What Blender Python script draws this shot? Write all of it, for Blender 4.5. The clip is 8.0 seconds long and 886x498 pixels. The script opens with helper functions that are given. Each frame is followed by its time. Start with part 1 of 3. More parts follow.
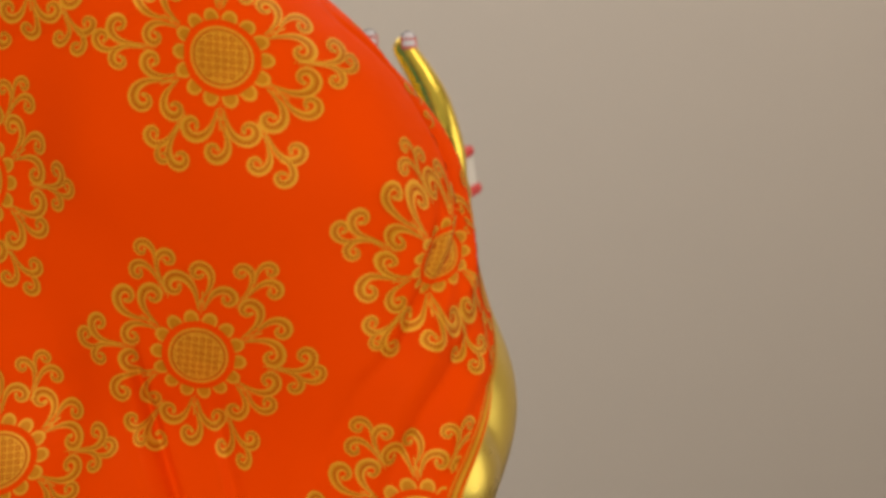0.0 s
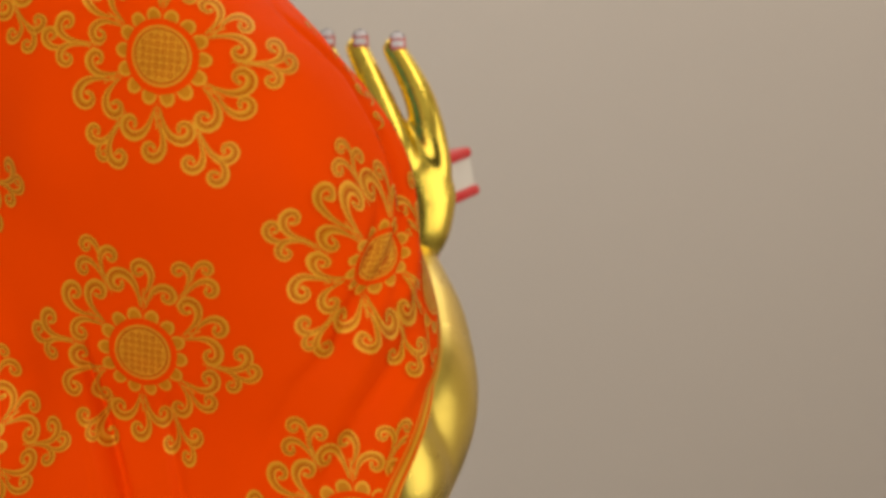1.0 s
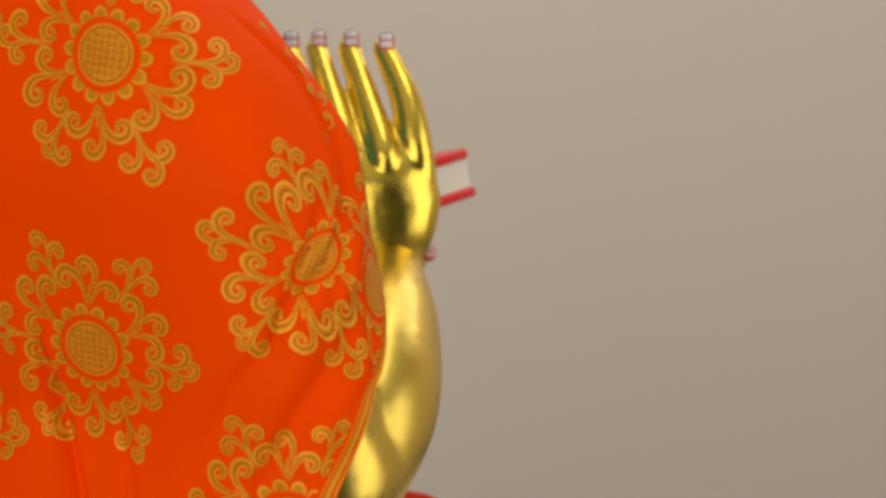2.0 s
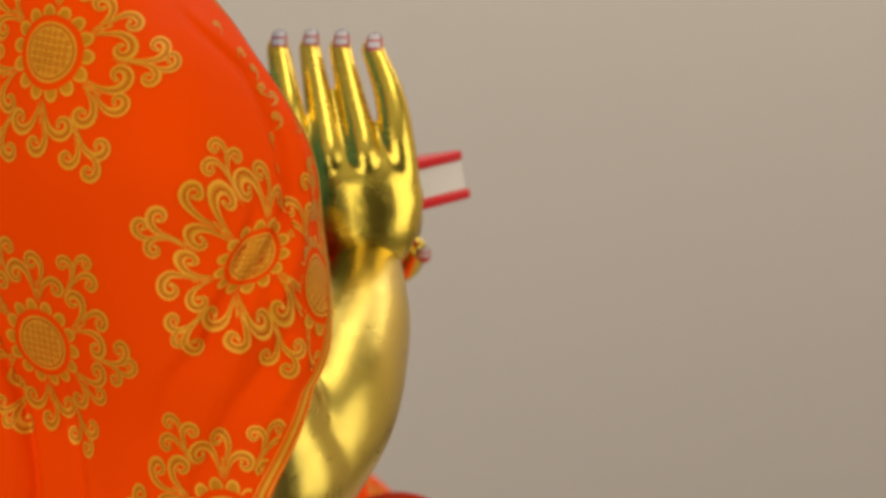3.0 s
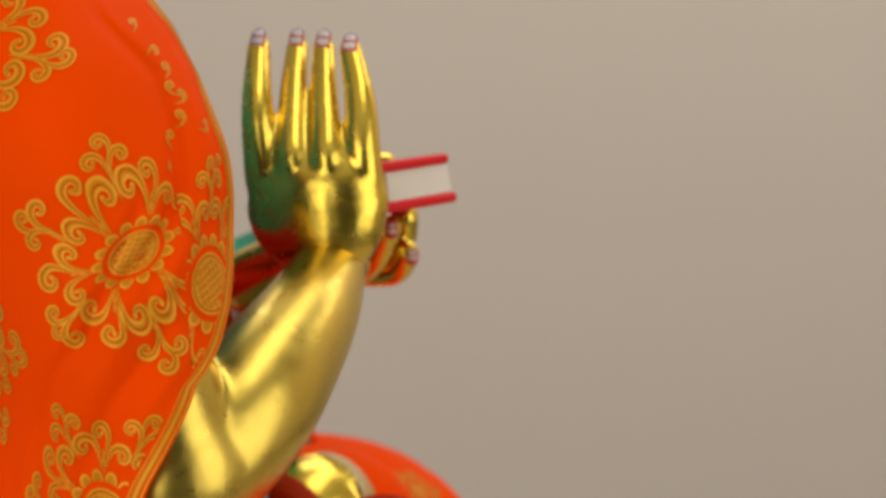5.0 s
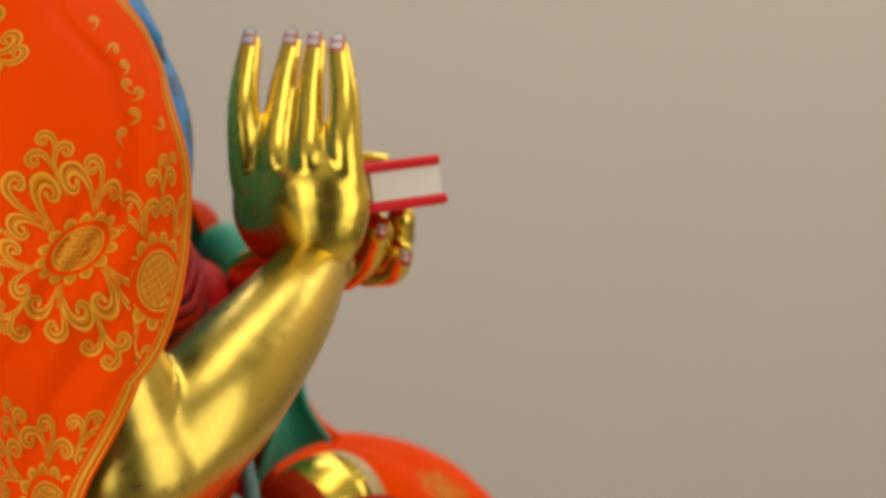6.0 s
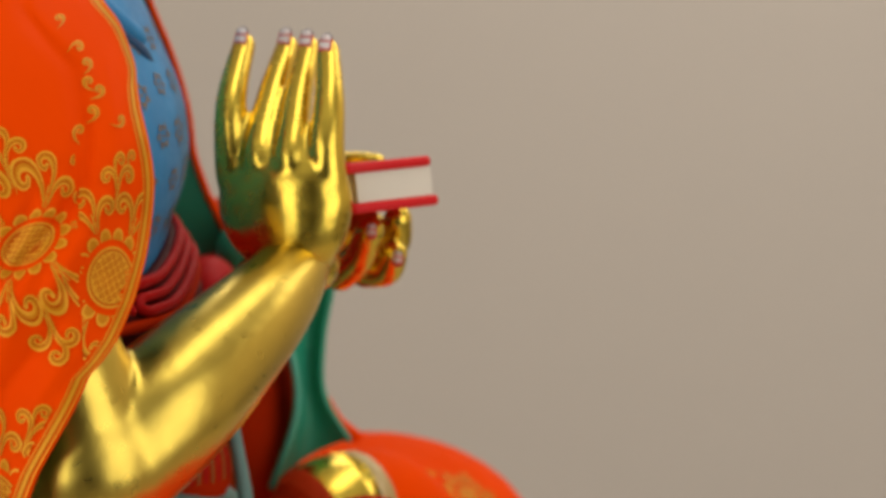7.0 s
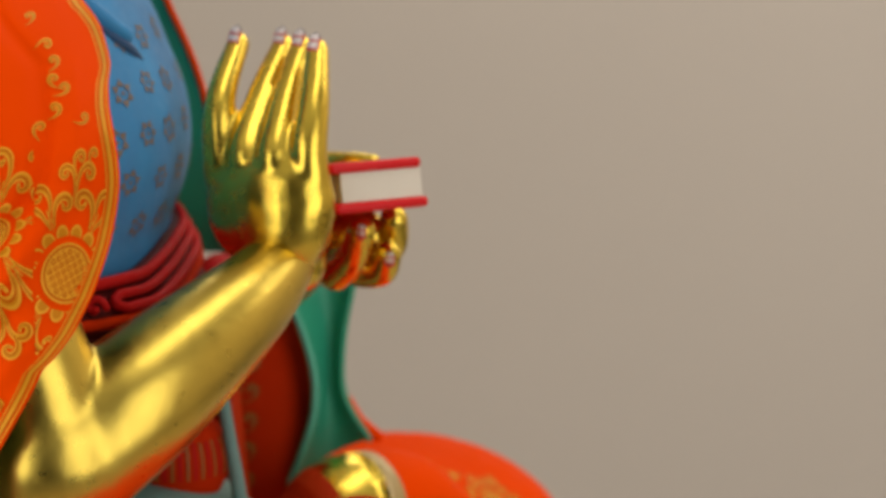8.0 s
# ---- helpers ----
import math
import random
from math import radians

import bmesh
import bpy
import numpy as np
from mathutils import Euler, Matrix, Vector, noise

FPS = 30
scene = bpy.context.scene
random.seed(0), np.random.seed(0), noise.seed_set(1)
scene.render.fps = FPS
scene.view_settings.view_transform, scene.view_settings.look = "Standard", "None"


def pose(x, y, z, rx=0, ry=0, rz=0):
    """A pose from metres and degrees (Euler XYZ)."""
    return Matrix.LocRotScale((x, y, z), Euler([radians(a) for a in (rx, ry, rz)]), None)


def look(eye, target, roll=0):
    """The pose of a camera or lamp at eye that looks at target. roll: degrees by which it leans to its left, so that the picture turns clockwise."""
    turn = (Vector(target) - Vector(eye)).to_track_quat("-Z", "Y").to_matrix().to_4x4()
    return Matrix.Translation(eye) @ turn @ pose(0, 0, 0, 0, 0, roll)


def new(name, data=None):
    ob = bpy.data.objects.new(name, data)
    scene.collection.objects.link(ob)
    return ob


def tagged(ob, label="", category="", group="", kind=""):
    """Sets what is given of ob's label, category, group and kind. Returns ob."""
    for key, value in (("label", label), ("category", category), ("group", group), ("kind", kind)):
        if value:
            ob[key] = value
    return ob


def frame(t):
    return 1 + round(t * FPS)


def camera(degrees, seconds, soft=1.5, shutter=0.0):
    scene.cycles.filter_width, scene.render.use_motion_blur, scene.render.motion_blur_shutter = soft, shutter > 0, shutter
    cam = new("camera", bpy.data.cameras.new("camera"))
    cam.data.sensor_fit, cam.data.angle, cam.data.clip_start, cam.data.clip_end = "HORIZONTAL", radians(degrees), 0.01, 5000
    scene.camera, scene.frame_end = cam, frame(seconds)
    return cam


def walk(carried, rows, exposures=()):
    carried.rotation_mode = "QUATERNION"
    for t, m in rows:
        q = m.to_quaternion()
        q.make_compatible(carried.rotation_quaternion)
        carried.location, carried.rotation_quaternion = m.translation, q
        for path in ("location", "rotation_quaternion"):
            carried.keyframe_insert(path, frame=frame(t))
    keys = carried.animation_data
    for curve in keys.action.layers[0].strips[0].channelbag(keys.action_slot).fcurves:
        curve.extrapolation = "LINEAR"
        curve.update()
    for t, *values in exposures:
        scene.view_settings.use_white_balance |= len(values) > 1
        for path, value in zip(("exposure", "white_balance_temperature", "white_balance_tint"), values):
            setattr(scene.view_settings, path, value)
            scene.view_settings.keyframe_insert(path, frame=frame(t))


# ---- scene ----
# ---- camera: it circles the statue at a constant height, tilted down a little ----
cam = camera(18.0, 8.0, soft=3.6)
cam.data.dof.use_dof, cam.data.dof.focus_distance, cam.data.dof.aperture_fstop = True, 0.875, 10.0
EYE, RANGE = 1.20, 1.0
TURNS = [(0.0, 0.0), (0.5, 2.80), (1.0, 5.78), (1.5, 8.54), (3.0, 17.31), (3.5, 20.06), (4.0, 23.08), (4.5, 25.90),
         (6.0, 34.68), (6.5, 37.43), (7.0, 40.38), (7.5, 43.10), (8.0, 46.04)]
TILT, LEAN, ASIDE = -9.84, -0.316, -1.884
walk(cam, [(t, pose(0, 0, EYE, 0, 0, a) @ pose(0, -RANGE, 0, 90, 0, ASIDE) @ pose(0, 0, 0, TILT, 0, 0) @ pose(0, 0, 0, 0, 0, LEAN))
           for t, a in TURNS])

# ---- light ----
world = bpy.data.worlds.new("room_air")
scene.world = world
world.use_nodes = True
world.node_tree.nodes["Background"].inputs[0].default_value = (0.9, 0.95, 1.0, 1)
world.node_tree.nodes["Background"].inputs[1].default_value = 0.05
scene.view_settings.exposure = -0.18


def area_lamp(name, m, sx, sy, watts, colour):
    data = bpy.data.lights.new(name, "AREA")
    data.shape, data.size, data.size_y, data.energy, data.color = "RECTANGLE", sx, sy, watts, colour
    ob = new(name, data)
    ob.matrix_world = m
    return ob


# added wash lamp, unseen: lights the back wall from under the ceiling
area_lamp("wall_wash_light", pose(-0.16, 1.88, 2.62, 0, 0, 23), 3.5, 0.9, 34.5, (1.0, 0.96, 0.90))
# added unseen strip overhead, for highlights along the gilded fingers and forearm
area_lamp("highlight_strip_light", pose(0.35, 0.42, 2.60, 0, 0, 23), 0.6, 1.9, 10, (1.0, 0.96, 0.90))
# unseen lamps without bodies, placed from the reflections in the gold
area_lamp("unseen_studio_lamp_left", look((-0.23, -1.88, 1.28), (-0.02, -0.1, 1.05)), 1.9, 2.0, 31.5, (1.0, 0.97, 0.92))
area_lamp("unseen_studio_lamp_right", look((1.80, -0.25, 1.28), (0, -0.05, 1.05)), 1.3, 2.0, 16, (0.99, 0.98, 0.97))


# ---- materials ----
def material(name, colour, rough=0.5, metal=0.0, vary=0.12, size=40.0, bump=0.0, bump_size=300.0, dark=None, coat=0.0, gloss=0.5):
    """Principled paint or metal with broad stains and fine grain."""
    m = bpy.data.materials.new(name)
    m.use_nodes = True
    t = m.node_tree
    b = t.nodes["Principled BSDF"]
    b.inputs["Metallic"].default_value = metal
    b.inputs["Coat Weight"].default_value = coat
    b.inputs["Specular IOR Level"].default_value = gloss
    b.inputs["Coat Roughness"].default_value = 0.25
    place = t.nodes.new("ShaderNodeTexCoord")
    broad, fine = t.nodes.new("ShaderNodeTexNoise"), t.nodes.new("ShaderNodeTexNoise")
    broad.inputs["Scale"].default_value, broad.inputs["Detail"].default_value = size, 3
    fine.inputs["Scale"].default_value, fine.inputs["Detail"].default_value = bump_size, 4
    for n in (broad, fine):
        t.links.new(place.outputs["Object"], n.inputs["Vector"])
    mix = t.nodes.new("ShaderNodeMix")
    mix.data_type = "RGBA"
    low = dark or [c * (1 - vary) for c in colour]
    mix.inputs[6].default_value, mix.inputs[7].default_value = (*low, 1), (*[min(1, c * (1 + vary)) for c in colour], 1)
    t.links.new(broad.outputs["Fac"], mix.inputs[0])
    t.links.new(mix.outputs[2], b.inputs["Base Color"])
    ramp = t.nodes.new("ShaderNodeMapRange")
    ramp.inputs[1].default_value, ramp.inputs[2].default_value = 0.3, 0.7
    ramp.inputs[3].default_value, ramp.inputs[4].default_value = rough * 0.85, rough * 1.15
    t.links.new(fine.outputs["Fac"], ramp.inputs[0])
    t.links.new(ramp.outputs[0], b.inputs["Roughness"])
    if bump:
        bm_node = t.nodes.new("ShaderNodeBump")
        bm_node.inputs["Strength"].default_value, bm_node.inputs["Distance"].default_value = 1.0, bump
        t.links.new(fine.outputs["Fac"], bm_node.inputs["Height"])
        t.links.new(bm_node.outputs[0], b.inputs["Normal"])
    return m


ROBE = material("orange_lacquer", (0.85, 0.060, 0.0), 0.5, vary=0.06, size=18, bump=0.00005, bump_size=160, gloss=0.01)
GOLD = material("gold_leaf", (0.82, 0.58, 0.075), 0.25, 1.0, vary=0.06, size=60, bump=0.00016, bump_size=190)
SATIN = material("satin_gold_leaf", (0.68, 0.485, 0.080), 0.31, 1.0, vary=0.08, size=70, bump=0.00014, bump_size=170)
LINE = material("gold_paint_line", (0.75, 0.315, 0.018), 0.42, 0.2, vary=0.16, size=120, bump=0.00004, bump_size=900, gloss=0.10)
FILL = material("gold_paint_fill", (0.58, 0.195, 0.006), 0.46, 0.1, vary=0.18, size=120, bump=0.00004, bump_size=900, gloss=0.08)
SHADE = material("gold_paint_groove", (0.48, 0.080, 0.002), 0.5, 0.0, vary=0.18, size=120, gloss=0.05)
BLUE = material("blue_paint", (0.028, 0.255, 0.52), 0.5, vary=0.15, size=32, dark=(0.06, 0.155, 0.33), gloss=0.2)
COLLAR_SHADE = material("collar_shade_blue", (0.01, 0.06, 0.16), 0.5, size=25)
BROWN = material("brown_paint", (0.17, 0.125, 0.105), 0.5, size=60)
GREEN = material("green_paint", (0.022, 0.31, 0.18), 0.5, vary=0.2, size=25)
RIM = material("pale_green_paint", (0.08, 0.40, 0.27), 0.5, size=25)
CREAM = material("pale_gold_brocade", (0.44, 0.31, 0.12), 0.4, 0.2, vary=0.2, size=70)
TEAL = material("teal_paint", (0.13, 0.27, 0.24), 0.5, vary=0.15, size=30)
RED = material("red_paint", (0.42, 0.008, 0.008), 0.55, vary=0.15, size=30, gloss=0.06)
DEEP = material("deep_red_paint", (0.42, 0.022, 0.0015), 0.7, vary=0.25, size=30, gloss=0.02)
DIM = material("dull_gold_paint", (0.26, 0.09, 0.015), 0.5, vary=0.2, size=120, gloss=0.2)
BRIGHT = material("bright_red_paint", (0.50, 0.035, 0.004), 0.5, vary=0.15, size=30, gloss=0.1)
GAP = material("shaded_sash_gap", (0.06, 0.004, 0.004), 0.6, gloss=0.1)
NAIL = material("red_nail_paint", (0.62, 0.085, 0.06), 0.35, size=80)
WHITE = material("white_nail_paint", (0.80, 0.70, 0.66), 0.35, size=80)
INK = material("grey_outline_paint", (0.16, 0.13, 0.13), 0.5, size=80)
COVER = material("red_cover", (0.64, 0.012, 0.014), 0.4, vary=0.06, size=40, gloss=0.2)
PAPER = material("cream_page_edges", (0.72, 0.64, 0.52), 0.7, vary=0.05, size=60)
WALL = material("beige_wall", (0.712, 0.628, 0.540), 0.85, vary=0.02, size=2.0, bump=0.0002, bump_size=90)
CEIL = material("white_ceiling", (0.75, 0.74, 0.70), 0.9, vary=0.02, size=2)
DARK = material("dark_wall", (0.05, 0.048, 0.045), 0.9, vary=0.1, size=2.0)
FLOOR = material("grey_floor", (0.15, 0.14, 0.125), 0.6, vary=0.15, size=4)
PLINTH = material("pale_plinth_paint", (0.42, 0.38, 0.33), 0.8, vary=0.15, size=12)

# ---- body frame of the statue: f ahead, l to its left, z up from the lens's height ----
MID, FACING = Vector((-0.055, -0.085, EYE)), radians(44)
AHEAD = Vector((math.cos(FACING), math.sin(FACING), 0))
LEFT = Vector((-math.sin(FACING), math.cos(FACING), 0))


def at(f, l, z):
    return MID + AHEAD * f + LEFT * l + Vector((0, 0, z))


class Heap:
    """Faces of one mesh, gathered with their materials."""

    def __init__(self):
        self.verts, self.faces, self.slots, self.mats = [], [], [], []

    def slot(self, mat):
        if mat not in self.mats:
            self.mats.append(mat)
        return self.mats.index(mat)

    def add(self, verts, faces, mat):
        k = len(self.verts)
        self.verts += [tuple(v) for v in verts]
        mats = mat if isinstance(mat, list) else [mat] * len(faces)
        for fc, m in zip(faces, mats):
            self.faces.append(tuple(k + i for i in fc))
            self.slots.append(self.slot(m))

    def mesh(self, name, smooth=True):
        me = bpy.data.meshes.new(name)
        me.from_pydata(self.verts, [], self.faces)
        for m in self.mats:
            me.materials.append(m)
        me.polygons.foreach_set("material_index", self.slots)
        me.polygons.foreach_set("use_smooth", [smooth] * len(self.faces))
        me.update()
        return me


def spline(xs, ys, x):
    """Catmull-Rom through points at xs (rising)."""
    n = len(xs)
    i = max(0, min(n - 2, int(np.searchsorted(xs, x)) - 1))
    u = max(0.0, min(1.0, (x - xs[i]) / (xs[i + 1] - xs[i])))
    a, b, c, d = (ys[max(0, min(n - 1, k))] for k in (i - 1, i, i + 1, i + 2))
    return b + 0.5 * u * (c - a + u * (2 * a - 5 * b + 4 * c - d + u * (3 * (b - c) + d - a)))


def grid_faces(n, m, closed=False):
    out = []
    for i in range(n - 1):
        for j in range(m if closed else m - 1):
            k = (j + 1) % m
            out.append((i * m + j, i * m + k, (i + 1) * m + k, (i + 1) * m + j))
    return out


def tube(path, n=20, steps=6):
    """A closed tube through stations (f, l, z, radius) or (f, l, z, ra, rb, axis_f, axis_l): rounded ends."""
    stations = []
    for k in range((len(path) - 1) * steps + 1):
        x = k / steps
        xs = list(range(len(path)))
        stations.append([spline(xs, [p[c] for p in path], x) for c in range(len(path[0]))])
    pts = [at(*s[:3]) for s in stations]
    rows = []
    for i, s in enumerate(stations):
        d = (pts[min(i + 1, len(pts) - 1)] - pts[max(i - 1, 0)]).normalized()
        if len(s) > 4:
            a = AHEAD * s[5] + LEFT * s[6]
            ra, rb = s[3], s[4]
        else:
            a = AHEAD if abs(d.dot(AHEAD)) < 0.8 else LEFT
            ra = rb = s[3]
        a = (a - d * a.dot(d)).normalized()
        b = d.cross(a)
        rows.append((pts[i], d, a, b, ra, rb))
    caps = []
    for q in (-1, 1):
        p, d, a, b, ra, rb = rows[0 if q < 0 else -1]
        ring = []
        for k in (0.4, 0.75, 0.93, 0.995):
            s = math.sqrt(1 - k * k)
            ring.append((p + d * q * k * min(ra, rb), d, a, b, ra * s, rb * s))
        caps.append(ring)
    rows = caps[0][::-1] + rows + caps[1]
    verts = []
    for p, d, a, b, ra, rb in rows:
        for j in range(n):
            w = 2 * math.pi * j / n
            verts.append(p + a * ra * math.cos(w) + b * rb * math.sin(w))
    faces = grid_faces(len(rows), n, True)
    faces += [tuple(range(n))[::-1], tuple((len(rows) - 1) * n + j for j in range(n))]
    return verts, faces


def ball(f, l, z, rf, rl, rz, n=28, m=20, turn=0.0):
    verts = []
    c, s = math.cos(radians(turn)), math.sin(radians(turn))
    for i in range(m + 1):
        e = -math.pi / 2 + math.pi * (0.01 + 0.98 * i / m)
        for j in range(n):
            w = 2 * math.pi * j / n
            x, y = rf * math.cos(e) * math.cos(w), rl * math.cos(e) * math.sin(w)
            verts.append(at(f + x * c - y * s, l + x * s + y * c, z + rz * math.sin(e)))
    faces = grid_faces(m + 1, n, True) + [tuple(range(n))[::-1], tuple(m * n + j for j in range(n))]
    return verts, faces


# ---- robe: radii in millimetres round the statue's upright axis, by height and by angle from the front ----
HEIGHTS = [-0.32, -0.24, -0.205, -0.175, -0.145, -0.115, -0.085, -0.055, -0.02]
ANGLES = [60, 75, 90, 105, 120, 135, 150, 165, 180]
RADII = [
    [153.0, 152.4, 149.3, 144.2, 140.4, 139.2, 139.5, 140.1, 139.0],
    [143.0, 146.9, 147.3, 122.3, 99.1, 91.5, 92.7, 95.1, 96.6],
    [128.7, 133.8, 137.6, 118.4, 86.2, 71.4, 71.6, 68.9, 80.8],
    [109.1, 119.2, 131.9, 125.2, 96.7, 82.7, 76.6, 71.8, 79.6],
    [86.7, 104.4, 127.8, 126.6, 107.4, 90.9, 80.4, 77.9, 80.8],
    [67.8, 96.9, 116.2, 126.7, 112.4, 95.5, 87.5, 78.5, 78.9],
    [45.3, 66.4, 90.6, 107.3, 100.7, 86.1, 81.1, 77.9, 79.6],
    [30.0, 35.0, 45.1, 63.6, 75.0, 71.9, 71.7, 75.0, 77.1],
    [30.0, 33.0, 38.3, 44.5, 49.8, 52.9, 54.5, 56.3, 58.0],
]
# folds: depth in millimetres (minus: a valley), width in degrees, heights and angles along it
FOLDS = [
    (-3.4, 1.5, [-0.158, -0.154, -0.143, -0.1285, -0.1125, -0.093, -0.075], [98, 96.8, 92.6, 87, 86, 87.5, 98]),
    (2.0, 2.2, [-0.158, -0.143, -0.1285, -0.1125, -0.093], [92, 87, 81.5, 80.5, 80]),
    (-3.4, 1.4, [-0.29, -0.2215, -0.2057, -0.187, -0.178], [122, 134, 138.6, 142, 143]),
    (1.6, 2.4, [-0.29, -0.2215, -0.2057, -0.187], [128, 139.5, 143.6, 146]),
    (-2.2, 1.3, [-0.29, -0.22, -0.200, -0.194], [118, 121.5, 123.6, 124.2]),
    (-2.0, 1.7, [-0.28, -0.2117, -0.18, -0.165], [116, 110, 105.4, 100]),
    (1.8, 1.9, [-0.28, -0.21, -0.1877, -0.165], [110, 105, 101.4, 95.5]),
    (-1.8, 1.5, [-0.28, -0.21, -0.188, -0.168], [106, 101.5, 97.5, 91]),
    (1.5, 1.8, [-0.28, -0.21, -0.19, -0.175], [101, 97.5, 93.5, 88]),
    (-2.0, 1.0, [-0.17, -0.16, -0.1456, -0.13], [101, 100, 97, 93.5]),
    (1.0, 1.5, [-0.17, -0.16, -0.1456, -0.13], [97.5, 96.5, 93.5, 90]),
    (-0.9, 1.2, [-0.165, -0.155, -0.14, -0.125], [94, 92.5, 90, 87.5]),
]


def radius_table():
    zs, bs = np.linspace(-0.34, 0.0, 341), np.linspace(60, 184, 249)
    wz = np.array([[spline(HEIGHTS, row, max(-0.32, min(-0.02, z))) for row in np.eye(9)] for z in zs])
    wb = np.array([[spline(ANGLES, row, 180 - abs(180 - b)) for row in np.eye(9)] for b in bs])
    r = wz @ np.array(RADII) @ wb.T
    for deep, wide, hz, hb in FOLDS:
        fade = np.clip(np.minimum((zs - hz[0] + 0.008) / 0.012, (hz[-1] + 0.008 - zs) / 0.012), 0, 1)
        d = (bs[None, :] - np.interp(zs, hz, hb)[:, None]) / wide
        r += deep * fade[:, None] * np.exp(-d * d)
    fold = np.interp(bs, [126, 133, 159, 172, 184], [-0.064, -0.069, -0.0795, -0.082, -0.083])
    d = (zs[:, None] - fold[None, :]) / 0.0026
    r -= 1.3 * np.exp(-d * d) * np.clip((bs[None, :] - 122) / 12, 0, 1)
    return r / 1000


TABLE = radius_table()


def radius(beta, z):
    """The robe's radius at an angle (degrees) and a height; numbers or arrays."""
    x, y = np.clip((np.asarray(beta) - 60) * 2, 0, 247.999), np.clip((np.asarray(z) + 0.34) * 1000, 0, 339.999)
    i, j = np.floor(y).astype(int), np.floor(x).astype(int)
    u, v = x - j, y - i
    return (TABLE[i, j] * (1 - u) + TABLE[i, j + 1] * u) * (1 - v) + (TABLE[i + 1, j] * (1 - u) + TABLE[i + 1, j + 1] * u) * v


EDGE_Z = [-0.36, -0.25, -0.2136, -0.1838, -0.1747, -0.163, -0.1466, -0.1307, -0.1085, -0.101, -0.095, -0.084, -0.076, -0.06, -0.02]
EDGE_B = [112, 100, 93.5, 86.5, 82.5, 79.0, 75, 72.8, 73.4, 72.3, 69.8, 70.8, 76, 82, 84]


def edge(z, side):
    b = spline(EDGE_Z, EDGE_B, z)
    return b if side < 0 else b + 8


def on_robe(beta, z, out=0.0, side=-1):
    r = float(radius(beta, max(-0.32, z))) + out
    a = radians(beta)
    return at(r * math.cos(a), side * r * math.sin(a), z)


statue = Heap()


def robe_half(side, nz, nb):
    zs = [-0.02 - 0.34 * i / (nz - 1) for i in range(nz)]
    outer, inner = [], []
    for z in zs:
        b0 = edge(z, side)
        for j in range(nb):
            s = j / (nb - 1)
            beta = b0 + (180 - b0) * s
            lip = 0.0012 * max(0.0, 1 - s * (180 - b0) / 0.8)
            outer.append(on_robe(beta, z, -lip, side))
            inner.append(on_robe(min(180, beta + 0.3), z, -0.0035 + lip, side))
    faces = grid_faces(nz, nb)
    if side > 0:
        faces = [fc[::-1] for fc in faces]
    statue.add(outer, faces, ROBE)
    statue.add(inner, [fc[::-1] for fc in faces], TEAL if side < 0 else GREEN)
    rim = []
    for i in range(nz):
        rim += [outer[i * nb], inner[i * nb]]
    statue.add(rim, grid_faces(nz, 2), ROBE)
    return outer[:nb]


near_top = robe_half(-1, 230, 200)
far_top = robe_half(1, 120, 60)
ring = near_top + far_top[::-1]
apex = at(-0.01, 0, -0.004)
statue.add(ring + [apex], [(i, (i + 1) % len(ring), len(ring)) for i in range(len(ring))], ROBE)


# ---- painted gold scrolls, raised a little from the cloth ----
def curl_form():
    """A curling leaf of unit length: points, headings and half widths, and the middle of its curl."""
    pts, x, y, n = [], 0.0, 0.0, 30
    for k in range(n + 1):
        u = k / n
        a = -0.45 * math.sin(math.pi * u) + 5.5 * u ** 1.72 + 1.2 * u ** 6
        w = 0.011 + 0.051 * math.sin(math.pi * u ** 1.3) ** 1.2 + 0.016 * u
        pts.append((x, y, a, w))
        x, y = x + math.cos(a) / n, y + math.sin(a) / n
    far = pts[14:]
    return pts, sum(p[0] for p in far) / len(far), sum(p[1] for p in far) / len(far)


CURL, CURL_X, CURL_Y = curl_form()


def scroll(base, middle, hand):
    """The leaf with its stem at base and its curl round middle, wound to the left (1) or right (-1)."""
    cx, cy = CURL_X, CURL_Y * hand
    dx, dy = middle[0] - base[0], middle[1] - base[1]
    size = math.hypot(dx, dy) / math.hypot(cx, cy)
    turn = math.atan2(dy, dx) - math.atan2(cy, cx)
    c, q = math.cos(turn) * size, math.sin(turn) * size
    return [(base[0] + x * c - y * hand * q, base[1] + x * q + y * hand * c, a * hand + turn, w * size) for x, y, a, w in CURL]


def ribbon(pts):
    """Strips of a scroll: pale line, darker fill, pale line; rows of (x, y)."""
    verts, faces, mats = [], [], []
    for x, y, a, w in pts:
        nx, ny = -math.sin(a), math.cos(a)
        for k in (-1, -0.45, -0.05, 0.42, 1):
            verts.append((x + nx * w * k, y + ny * w * k))
    for i in range(len(pts) - 1):
        for j in range(4):
            faces.append((i * 5 + j, i * 5 + j + 1, i * 5 + j + 6, i * 5 + j + 5))
            mats.append((LINE, SHADE, FILL, LINE)[j])
    x, y, a, w = pts[-1]
    k = len(verts)
    for q in range(10):
        v = 2 * math.pi * q / 10
        verts.append((x + math.cos(v) * w * 1.25, y + math.sin(v) * w * 1.25))
    faces.append(tuple(range(k, k + 10)))
    mats.append(LINE)
    return verts, faces, mats


def ring_strip(r0, r1, n, mat, cx=0.0, cy=0.0):
    verts = []
    for j in range(n):
        w = 2 * math.pi * j / n
        verts += [(cx + r0 * math.cos(w), cy + r0 * math.sin(w)), (cx + r1 * math.cos(w), cy + r1 * math.sin(w))]
    faces = [(2 * j, 2 * j + 1, (2 * j + 3) % (2 * n), (2 * j + 2) % (2 * n)) for j in range(n)]
    return verts, faces, [mat] * n


